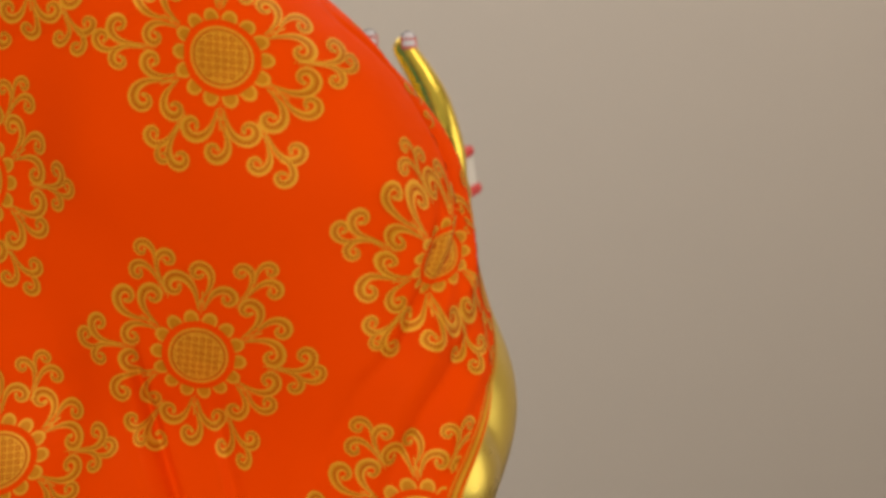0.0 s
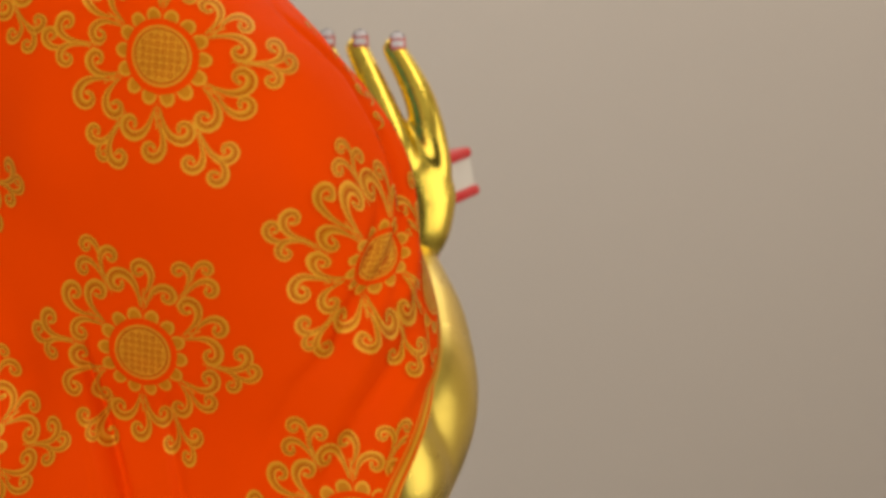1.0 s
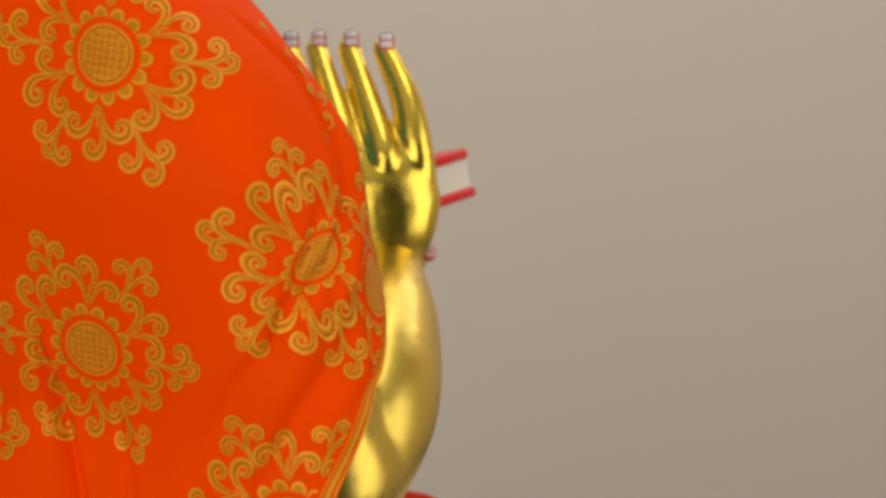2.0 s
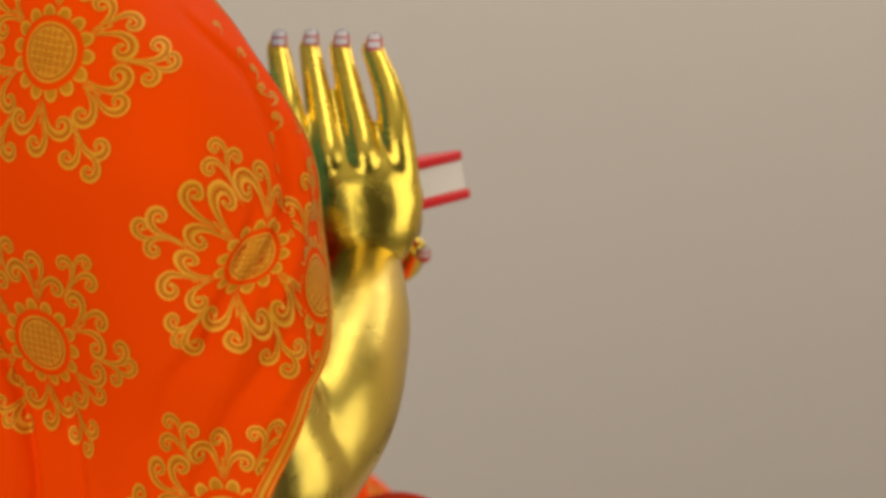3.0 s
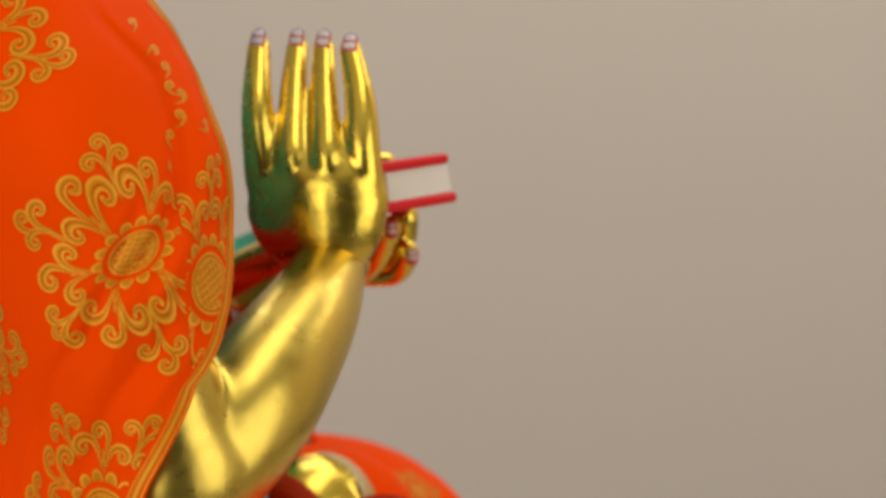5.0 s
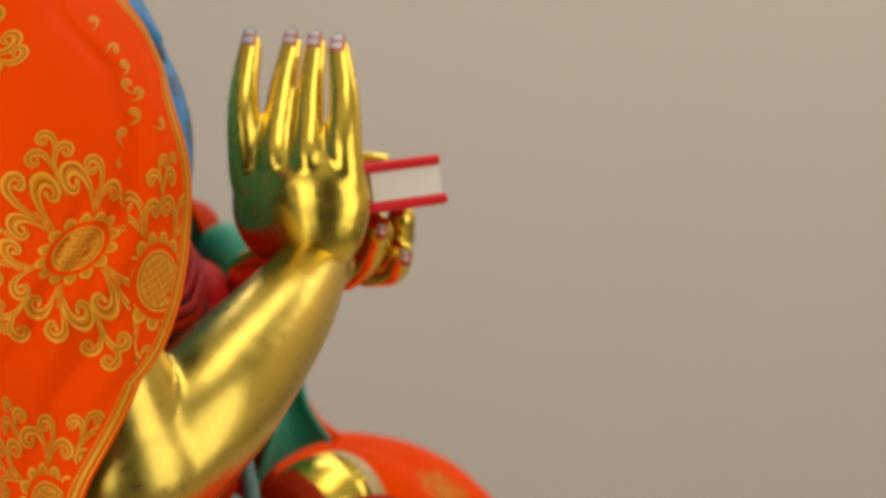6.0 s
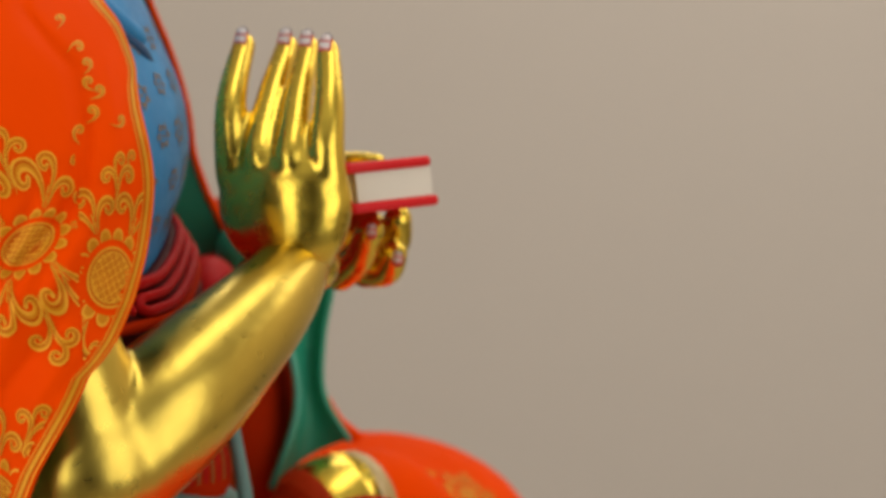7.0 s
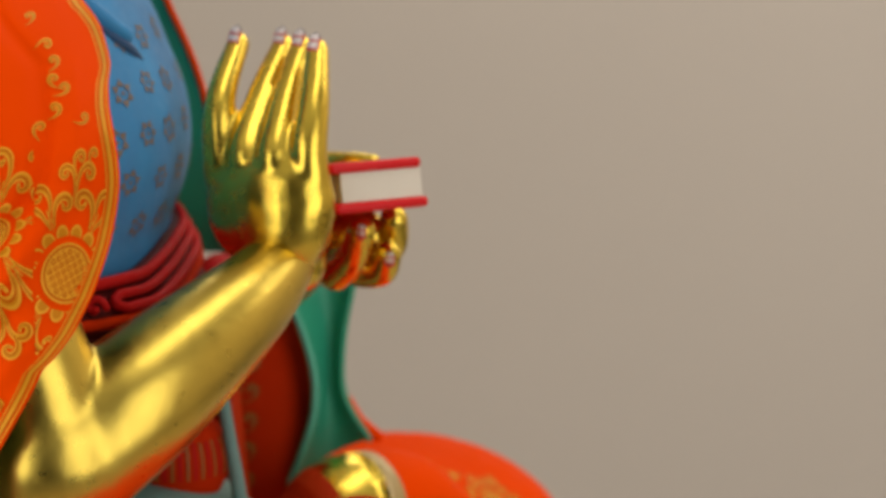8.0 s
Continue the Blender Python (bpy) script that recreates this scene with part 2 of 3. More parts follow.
def motif():
    """One round flower of unit radius, flat: lists of (verts, faces, mats)."""
    out = []
    # seed head: a net of lines with a small square in every mesh
    disc = [(0.235 * math.cos(2 * math.pi * j / 40), 0.235 * math.sin(2 * math.pi * j / 40)) for j in range(40)]
    rows = [(x * q, y * q) for q in (0.05, 0.35, 0.7, 1.0) for x, y in disc]
    out.append((rows, grid_faces(4, 40, True), [SHADE] * 120))
    out.append(ring_strip(0.240, 0.262, 48, LINE))
    out.append(ring_strip(0.205, 0.222, 48, LINE))
    for j in range(-3, 4):
        x = j * 0.062
        h = math.sqrt(max(0, 0.205 ** 2 - x * x))
        for turn in (0, 1):
            q = []
            for s in range(9):
                y = -h + 2 * h * s / 8
                for k in (-0.0085, 0.0085):
                    q.append((x + k, y) if not turn else (y, x + k))
            out.append((q, grid_faces(9, 2), [LINE] * 8))
    for i in range(-3, 3):
        for j in range(-3, 3):
            x, y = (i + 0.5) * 0.062, (j + 0.5) * 0.062
            if math.hypot(x, y) < 0.185:
                out.append(ring_strip(0.006, 0.0165, 4, LINE, x, y))
    # petals
    for k in range(14):
        w = 2 * math.pi * k / 14
        c, s = math.cos(w), math.sin(w)
        rim, core = [], []
        for j in range(13):
            v = -1.95 + 3.9 * j / 12
            px, py = 0.345 + 0.078 * math.cos(v), 0.066 * math.sin(v)
            qx, qy = 0.34 + 0.056 * math.cos(v), 0.046 * math.sin(v)
            rim += [(px * c - py * s, px * s + py * c), (qx * c - qy * s, qx * s + qy * c)]
            core.append((qx * c - qy * s, qx * s + qy * c))
        out.append((rim, grid_faces(13, 2), [LINE] * 12))
        out.append((core, [tuple(range(13))], [FILL]))
    # six hearts of three scrolls, six smaller sprays of three between them, each on a sheaf of thin stems
    heart = [((-0.020, 0.42), (-0.225, 0.615), 1), ((0.020, 0.42), (0.215, 0.590), -1), ((0.0, 0.52), (-0.035, 0.780), 1)]
    spray = [((-0.015, 0.70), (-0.150, 0.895), 1), ((0.015, 0.70), (0.145, 0.880), -1), ((0.0, 0.82), (-0.025, 1.040), 1)]
    stems = [(-0.022, 0.60, 0.72), (0.0, 0.56, 0.80), (0.022, 0.60, 0.72)]
    for k in range(12):
        w = k * math.pi / 6
        c, s = math.cos(w), math.sin(w)
        flip = -1 if k % 4 > 1 else 1
        for x, y0, y1 in stems if k % 2 else [(q[0], q[1] - 0.17, q[2] - 0.20) for q in stems]:
            line = []
            for q in range(6):
                y = y0 + (y1 - y0) * q / 5
                for d in (-0.0065, 0.0065):
                    line.append((x * (1.2 - 0.12 * q) + d * (0.5 + 0.1 * q), y))
            out.append(([(a * c - b * s, a * s + b * c) for a, b in line], grid_faces(6, 2), [LINE] * 5))
        for b, m, hand in (spray if k % 2 else heart):
            b, m = (b[0] * flip, b[1]), (m[0] * flip * random.uniform(0.9, 1.1), m[1] * random.uniform(0.95, 1.04))
            out.append(ribbon(scroll((b[0] * c - b[1] * s, b[0] * s + b[1] * c), (m[0] * c - m[1] * s, m[0] * s + m[1] * c), hand * flip)))
    return out


FLOWER = motif()


def lay(shape, beta0, z0, size, turn, low=0.0, high=184.0, press=1.0, keep_off=2.6):
    """Lays a flat shape on the robe round a centre given by angle and height, along the curved cloth."""
    c, s = math.cos(radians(turn)), math.sin(radians(turn))
    flat = np.array([p for verts, _, _ in shape for p in verts])
    # a fold of the cloth presses the middle of the flower together
    hold = (1 - press) * np.clip((0.75 - np.hypot(flat[:, 0], flat[:, 1])) / 0.35, 0, 1)
    flat = flat - np.outer(hold * (flat @ np.array((0.75, -0.66))), (0.75, -0.66))
    lift = np.array([0.00050 if mats[0] is LINE else 0.00038 for verts, _, mats in shape for _ in verts])
    u, v = size * (flat[:, 0] * c - flat[:, 1] * s), size * (flat[:, 0] * s + flat[:, 1] * c)
    beta, z, steps = np.full(len(u), float(beta0)), np.full(len(u), float(z0)), 12
    for _ in range(steps):
        r = radius(beta, z)
        side = (radius(beta + 3, z) - radius(beta - 3, z)) / radians(6)
        slope = (radius(beta, z + 0.005) - radius(beta, z - 0.005)) / 0.010
        beta = beta - np.degrees(u / steps / np.hypot(r, side))
        z = z + v / steps / np.sqrt(1 + slope * slope)
    start = np.interp(z, EDGE_Z, EDGE_B) + keep_off
    ok = (beta > start) & (beta > low) & (beta < high) & (z > -0.32) & (z < -0.022)
    r, a = radius(beta, z) + lift, np.radians(beta)
    place = np.array(MID)[None] + np.outer(r * np.cos(a), AHEAD) - np.outer(r * np.sin(a), LEFT)
    place[:, 2] += z
    k = 0
    for verts, faces, mats in shape:
        here, n = ok[k:k + len(verts)], len(verts)
        good = [i for i, fc in enumerate(faces) if all(here[q] for q in fc)]
        statue.add(place[k:k + n].tolist(), [faces[i] for i in good], [mats[i] for i in good])
        k += n


for b, z, size, turn, low, high, press in [
        (123.9, -0.0842, 0.0385, -5, 0, 184, 1), (128.7, -0.1757, 0.0385, -4, 0, 184, 1), (94.4, -0.1433, 0.0345, -15, 87.5, 184, 0.6),
        (99.2, -0.2240, 0.0350, 0, 0, 184, 1), (182, -0.126, 0.036, 0, 0, 186, 1), (177, -0.2140, 0.036, 10, 0, 184, 1),
        (82.9, -0.1555, 0.0365, 20, 0, 87.5, 1), (166, -0.053, 0.034, 0, 0, 184, 1), (100, -0.052, 0.028, 0, 0, 184, 1)]:
    lay(FLOWER, b, z, size, turn, low, high, press)
# scrolls of a half-hidden flower along the crest of the front fold
for b, z, turn, hand in [(90.5, -0.0815, 20, 1), (88.5, -0.0885, -40, -1), (85.6, -0.0955, 10, 1), (83.3, -0.1005, 60, -1), (84.8, -0.1025, -20, 1),
                         (85.6, -0.1095, 0, 1), (86.8, -0.1155, 30, -1), (81.5, -0.1100, -50, 1), (78.5, -0.1250, 10, -1)]:
    lay([ribbon(scroll((0, 0), (0.5, 0.9), hand))], b, z, 0.0052, turn)

# gold band along the front edge, between two thin lines
def band(d0, d1, mat, out):
    verts, n = [], 160
    for i in range(n):
        z = -0.04 - 0.28 * i / (n - 1)
        for d in (d0, d1):
            reach = radius(edge(z, -1) + 1, z)
            verts.append(on_robe(edge(z, -1) + math.degrees(d / reach), z, out))
    statue.add(verts, grid_faces(n, 2), mat)


band(0.0012, 0.0017, LINE, 0.0003)
band(0.0024, 0.0044, FILL, 0.0003)
band(0.0030, 0.0037, LINE, 0.0004)
band(0.0050, 0.0054, LINE, 0.0003)


# ---- gilded limbs: closed shapes blended into one skin ----
def blended(shapes, mat, voxel, rounds):
    h = Heap()
    for v, fc in shapes:
        h.add(v, fc, mat)
    ob = new("limb_form", h.mesh("limb_form"))
    mod = ob.modifiers.new("skin", "REMESH")
    mod.mode, mod.voxel_size, mod.use_smooth_shade = "VOXEL", voxel, True
    soft = ob.modifiers.new("soft", "SMOOTH")
    soft.iterations, soft.factor = rounds, 0.5
    deps = bpy.context.evaluated_depsgraph_get()
    me = bpy.data.meshes.new_from_object(ob.evaluated_get(deps))
    statue.add([v.co for v in me.vertices], [tuple(p.vertices) for p in me.polygons], mat)
    bpy.data.objects.remove(ob)
    bpy.data.meshes.remove(me)


FINGERS = [
    [(0.0710, -0.0225, -0.1590, 0.0085), (0.0582, -0.0213, -0.1440, 0.0076), (0.0552, -0.0210, -0.1310, 0.0066), (0.0552, -0.0150, -0.1130, 0.0054), (0.0603, 0.0023, -0.0962, 0.0042)],
    [(0.0745, -0.0260, -0.1590, 0.0085), (0.0670, -0.0270, -0.1440, 0.0073), (0.0642, -0.0282, -0.1310, 0.0063), (0.0690, -0.0110, -0.1130, 0.0052), (0.0757, 0.0089, -0.0976, 0.0042)],
    [(0.0775, -0.0290, -0.1590, 0.0085), (0.0752, -0.0322, -0.1440, 0.0073), (0.0745, -0.0342, -0.1310, 0.0064), (0.0778, -0.0190, -0.1130, 0.0052), (0.0827, -0.0010, -0.0972, 0.0042)],
    [(0.0845, -0.0312, -0.1580, 0.0095), (0.0868, -0.0347, -0.1440, 0.0080), (0.0862, -0.0367, -0.1310, 0.0067), (0.0880, -0.0285, -0.1130, 0.0055), (0.0887, -0.0140, -0.0969, 0.0042)],
]
AX = (0.88, -0.47)
palm = [(0.0800, -0.0255, -0.169, 0.0118, 0.0115, *AX), (0.0762, -0.0283, -0.161, 0.0205, 0.0146, *AX),
        (0.0732, -0.0285, -0.151, 0.0248, 0.0150, *AX), (0.0718, -0.0282, -0.141, 0.0236, 0.0135, *AX), (0.0705, -0.0250, -0.131, 0.0190, 0.0080, *AX)]
blended([tube(f) for f in FINGERS] + [tube(palm, 28)], GOLD, 0.0006, 56)
forearm = [(0.0790, -0.0270, -0.1645, 0.0110), (0.0690, -0.0440, -0.1755, 0.0150), (0.0550, -0.0645, -0.1860, 0.0186),
           (0.0330, -0.0880, -0.2020, 0.0228), (0.0110, -0.0990, -0.2200, 0.0235)]
upper = [(0.0090, -0.0990, -0.2200, 0.0235), (0.0020, -0.1020, -0.1970, 0.0205), (-0.0080, -0.0980, -0.1600, 0.0180)]
elbow = ball(0.0060, -0.1015, -0.2180, 0.0265, 0.0245, 0.0265)
hollow = ball(0.0200, -0.0985, -0.2080, 0.0190, 0.0185, 0.0185)
blended([tube(forearm, 28), tube(upper, 24), elbow, hollow], SATIN, 0.0010, 60)
other = [tube([(0.1030, -0.0075, -0.1615, 0.0052), (0.0995, -0.0020, -0.1715, 0.0058), (0.0930, 0.0060, -0.1790, 0.0064)]),
         tube([(0.1120, 0.0005, -0.1715, 0.0050), (0.1095, 0.0050, -0.1780, 0.0056), (0.1020, 0.0120, -0.1790, 0.0064)]),
         tube([(0.1140, 0.0080, -0.1600, 0.0052), (0.1130, 0.0120, -0.1700, 0.0056), (0.1050, 0.0170, -0.1770, 0.0064)]),
         tube([(0.1070, 0.0040, -0.1385, 0.0026), (0.0980, 0.0070, -0.1385, 0.0032), (0.0850, 0.0180, -0.1440, 0.0060), (0.0800, 0.0250, -0.1600, 0.0080)]),
         ball(0.0985, 0.0140, -0.1690, 0.0150, 0.0090, 0.0130),
         tube([(0.0950, 0.0150, -0.1720, 0.0090), (0.0850, 0.0280, -0.1740, 0.0110), (0.0700, 0.0600, -0.1900, 0.0130)])]
blended(other, GOLD, 0.0008, 3)


def nail(f, l, z, wide, tall, tip):
    """A painted nail on the back of a finger: red bed, white crescent, red line, grey outline."""
    face = Vector((-0.50, -0.72, tip)).normalized()
    across = Vector((0.82, -0.57, 0.0)).normalized()
    across = (across - face * across.dot(face)).normalized()
    up = face.cross(across)
    if up.z < 0:
        up = -up
    rows, n, m = [], 13, 9
    for i in range(n):
        v = -1 + 2 * i / (n - 1)
        for j in range(m):
            u = -1 + 2 * j / (m - 1)
            w = math.sqrt(max(0.02, 1 - abs(v) ** 3))
            p = face * (0.0012 * (1 - 0.75 * u * u) * w) + across * (u * wide * w) + up * (v * tall)
            rows.append(at(f + p.x, l + p.y, z + p.z))
    mats = []
    for i in range(n - 1):
        for j in range(m - 1):
            v, u = -1 + 2 * (i + 0.5) / (n - 1), abs(-1 + 2 * (j + 0.5) / (m - 1))
            mats.append(INK if v > 0.82 or (u > 0.8 and v > 0.5) else WHITE if v > 0.40 and u < 0.7 else NAIL if v > 0.18 else WHITE if v > -0.30 and u < 0.7 else NAIL)
    statue.add(rows, grid_faces(n, m), mats)


for f, l, z in [(0.0597, -0.0004, -0.0937), (0.0751, 0.0062, -0.0947), (0.0821, -0.0037, -0.0945), (0.0881, -0.0167, -0.0948)]:
    nail(f - 0.0004, l - 0.0007, z, 0.0028, 0.0043, 0.34)
for f, l, z in [(0.1032, -0.0128, -0.1610), (0.1130, -0.0052, -0.1722)]:
    nail(f, l, z, 0.0024, 0.0030, 0.1)

# ---- torso, sash, lap ----
def stack(levels, b_half, mat, n=72):
    """A round body: levels of (z, front, back), half as wide as b_half."""
    verts, steps = [], 60
    zs = [q[0] for q in levels]
    for i in range(steps):
        z = zs[0] + (zs[-1] - zs[0]) * i / (steps - 1)
        front, back = (spline(zs, [q[k] for q in levels], z) for k in (1, 2))
        mid, half = (front + back) / 2, (front - back) / 2
        for j in range(n):
            w = 2 * math.pi * j / n
            girth = b_half * (1 - 0.72 * max(0.0, min(1.0, (z + 0.090) / 0.060)))
            verts.append(at(mid + half * math.cos(w), 0.022 + girth * math.sin(w), z))
    statue.add(verts, grid_faces(steps, n, True), mat)


stack([(-0.20, 0.026, -0.06), (-0.16, 0.033, -0.06), (-0.146, 0.0385, -0.06), (-0.132, 0.0405, -0.06), (-0.116, 0.0385, -0.06),
       (-0.10, 0.0325, -0.058), (-0.08, 0.0240, -0.05), (-0.05, 0.012, -0.04), (-0.02, 0.004, -0.03)], 0.100, BLUE)
# far lapel: its lining faces the near side, its orange edge rolls over
lap_z = [-0.19, -0.17, -0.15, -0.13, -0.11, -0.09, -0.07, -0.045, -0.02]
lap_f = [0.058, 0.050, 0.043, 0.0405, 0.0352, 0.0278, 0.0210, 0.010, 0.000]
lap_l = [0.112, 0.106, 0.101, 0.098, 0.094, 0.086, 0.074, 0.056, 0.030]
face_in, face_out, lip = [], [], []
for i in range(49):
    z = lap_z[0] + (lap_z[-1] - lap_z[0]) * i / 48
    f0, l0 = spline(lap_z, lap_f, z), spline(lap_z, lap_l, z)
    lip.append((f0, l0, z, 0.0013))
    for j in range(9):
        q = j / 8
        face_in.append(at(f0 - 0.075 * q, l0 + 0.012 * math.sin(1.6 * q) - 0.022 * q * q, z))
        face_out.append(at(f0 - 0.075 * q, l0 + 0.0025 + 0.012 * math.sin(1.6 * q) - 0.022 * q * q, z))
statue.add(face_in, grid_faces(49, 9), GREEN)
statue.add(face_out, [q[::-1] for q in grid_faces(49, 9)], ROBE)
statue.add(*tube(lip[::4], 10), ROBE)


def sash_point(z, front, half, w):
    """A point on the sash's run round the waist; it sags towards the near side, less so at the hip."""
    l = 0.022 + half * math.sin(w)
    sag = -0.004 + 0.125 * min(0.01, l) + 0.17 * max(0.0, -0.035 - l)
    return (front - 0.045) / 2 + (front + 0.045) / 2 * math.cos(w), l, z + sag


def hoop(z, front, half, thick, mat, n=90):
    """One turn of the sash round the waist."""
    verts, m = [], 10
    for j in range(n):
        w = 2 * math.pi * j / n
        c = at(*sash_point(z + 0.0004 * math.sin(3 * w + 900 * z), front, half, w))
        d = (AHEAD * math.cos(w) + LEFT * math.sin(w)).normalized()
        for k in range(m):
            v = 2 * math.pi * k / m
            verts.append(c + d * thick * math.cos(v) + Vector((0, 0, thick * 1.1 * math.sin(v))))
    faces = grid_faces(n, m, True) + [((n - 1) * m + k, (n - 1) * m + (k + 1) % m, (k + 1) % m, k) for k in range(m)]
    statue.add(verts, faces, mat)


hoop(-0.1630, 0.0364, 0.101, 0.0019, RED)
# near-black hoops stand in for the shade between the sash's turns
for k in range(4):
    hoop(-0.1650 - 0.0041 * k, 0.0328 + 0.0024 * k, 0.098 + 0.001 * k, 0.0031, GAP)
# a fold of the sash doubled back on itself, with a narrow dark slit inside
fold_up = [(*sash_point(-0.1671, 0.0388, 0.102, radians(d)), 0.0018) for d in (50, 30, 10, -5, -20, -35, -46, -51)]
fold_down = [(*sash_point(-0.1715, 0.0412, 0.103, radians(d)), 0.0019) for d in (-50, -45, -34, -20, -5, 10, 30, 50)]
turn_back = [(*sash_point(-0.1693, 0.0402, 0.1025, radians(-54.5)), 0.0019)]
statue.add(*tube(fold_up + turn_back + fold_down, 12, 5), RED)
hip = sash_point(-0.1695, 0.0400, 0.1030, radians(-63))
statue.add(*tube([(hip[0] + (0.0036 - 0.00042 * k) * math.cos(0.75 * k), hip[1] - 0.0002 * k, hip[2] + (0.0036 - 0.00042 * k) * math.sin(0.75 * k), 0.0014)
                  for k in range(8)], 10, 3), RED)
hoop(-0.1757, 0.0420, 0.1035, 0.0019, DEEP)
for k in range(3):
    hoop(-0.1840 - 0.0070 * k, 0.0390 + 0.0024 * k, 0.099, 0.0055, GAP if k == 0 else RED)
# red cloth bunched behind the raised palm
statue.add(*ball(0.0470, 0.064, -0.1935, 0.011, 0.026, 0.011), RED)
statue.add(*ball(0.0621, 0.1000, -0.1863, 0.012, 0.014, 0.012), GREEN)
statue.add(*ball(0.0522, 0.1350, -0.1845, 0.012, 0.012, 0.014), BRIGHT)
statue.add(*ball(0.018, 0.0, -0.287, 0.052, 0.085, 0.038), TEAL)
statue.add(*ball(0.034, 0.004, -0.246, 0.020, 0.022, 0.021), DEEP)
statue.add(*tube([(0.0520, 0.0, -0.2200, 0.0022), (0.0550, 0.0, -0.2400, 0.0024), (0.0580, 0.0, -0.2620, 0.0028), (0.060, 0.0, -0.3000, 0.0030)]), TEAL)
statue.add(*ball(0.0530, 0.118, -0.262, 0.030, 0.022, 0.075), DEEP)
# lining of the far sleeve: a hollow sheet between its pale rim and the outer fold
rim_f = [0.0620, 0.0735, 0.0802, 0.0796, 0.0705]
rim_z = [-0.185, -0.2109, -0.2336, -0.2540, -0.2794]
out_f, out_z = [0.0980, 0.0955, 0.0914, 0.0912, 0.1009], [-0.175, -0.2000, -0.2223, -0.2451, -0.2640]
sheet, curl = [], []
for i in range(41):
    x = i / 10
    a = (spline([0, 1, 2, 3, 4], rim_f, x), spline([0, 1, 2, 3, 4], rim_z, x))
    b = (spline([0, 1, 2, 3, 4], out_f, x), spline([0, 1, 2, 3, 4], out_z, x))
    curl.append((a[0], 0.094, a[1], 0.0016))
    for j in range(13):
        s = j / 12
        sheet.append(at(a[0] + (b[0] - a[0]) * s, 0.096 + 0.010 * math.sin(math.pi * s) + 0.008 * s, a[1] + (b[1] - a[1]) * s))
statue.add(sheet, grid_faces(41, 13), GREEN)
statue.add(*tube(curl[::5], 12), RIM)
statue.add(*tube([(out_f[k] + 0.0004, 0.105, out_z[k], 0.0014) for k in range(5)], 12), GREEN)
statue.add(*tube([(0.0935, 0.110, -0.2490, 0.0015), (0.0975, 0.110, -0.2575, 0.0024), (0.1045, 0.110, -0.2640, 0.0026)], 12), ROBE)
# far knee under the robe, gilded foot, dark fold
knee_v, knee_f = ball(0.112, 0.150, -0.331, 0.075, 0.075, 0.0562, 96, 64)
heart_of_knee = at(0.112, 0.150, -0.331)
for k, v in enumerate(knee_v):
    d = v - heart_of_knee
    turn_a = math.atan2(d.dot(LEFT), d.dot(AHEAD))
    knee_v[k] = v - d * (0.022 * max(0.0, math.sin(9 * turn_a + 30 * d.z)) ** 3 * max(0.0, 1 - 30 * max(0.0, d.z - 0.03)))
statue.add(knee_v, knee_f, ROBE)
leg_v, leg_f = tube([(0.0780, 0.060, -0.2900, 0.0175), (0.0880, 0.066, -0.2860, 0.0222), (0.1000, 0.074, -0.2850, 0.0232), (0.1150, 0.088, -0.2880, 0.0215), (0.1420, 0.118, -0.3100, 0.0130)], 32, 8)
tones = []
for k in range(len(leg_f)):
    row = k // 32 - 4
    tones.append(DEEP if row < 4 else BRIGHT if row < 7 else GOLD if row < 15 else CREAM if row < 18 else ROBE)
statue.add(leg_v, leg_f, tones)
statue.add(*ball(0.1015, -0.0048, -0.2755, 0.022, 0.022, 0.0166), DEEP)
# crossed legs and seat below, wholly plain
statue.add(*ball(0.045, 0.0, -0.345, 0.125, 0.165, 0.055, 48, 24), ROBE)
statue.add(*ball(0.035, -0.092, -0.305, 0.090, 0.062, 0.050, 48, 24), ROBE)


# ---- painted ornament on the inner clothes and the knee ----
def lay_on(surf, a0, b0, shape, size, turn, lift=0.0003, wide=1.0):
    """Lays a flat shape on a surface surf(a, b) round (a0, b0)."""
    e = 1e-3
    step_a = (surf(a0 + e, b0) - surf(a0 - e, b0)).length / (2 * e)
    step_b = (surf(a0, b0 + e) - surf(a0, b0 - e)).length / (2 * e)
    c, s = math.cos(radians(turn)), math.sin(radians(turn))
    for verts, faces, mats in shape:
        place = []
        for x, y in verts:
            a, b = a0 + wide * size * (x * c - y * s) / step_a, b0 + size * (x * s + y * c) / step_b
            n = (surf(a + e, b) - surf(a - e, b)).cross(surf(a, b + e) - surf(a, b - e)).normalized()
            place.append(surf(a, b) + n * lift)
        statue.add(place, faces, mats)


TORSO_Z = [-0.20, -0.16, -0.146, -0.132, -0.116, -0.10, -0.08, -0.05]
TORSO_F = [0.026, 0.033, 0.0385, 0.0405, 0.0385, 0.0325, 0.0240, 0.012]


def torso(a, z):
    front = spline(TORSO_Z, TORSO_F, z)
    back = spline([-0.20, -0.10, -0.05], [-0.06, -0.058, -0.04], z)
    girth = 0.100 * (1 - 0.72 * max(0.0, min(1.0, (z + 0.090) / 0.060)))
    return at((front + back) / 2 + (front - back) / 2 * math.cos(a), 0.022 + girth * math.sin(a), z)


def disc(x, y, r, mat, n=8):
    return [(x + r * math.cos(2 * math.pi * k / n), y + r * math.sin(2 * math.pi * k / n)) for k in range(n)], [tuple(range(n))], [mat]


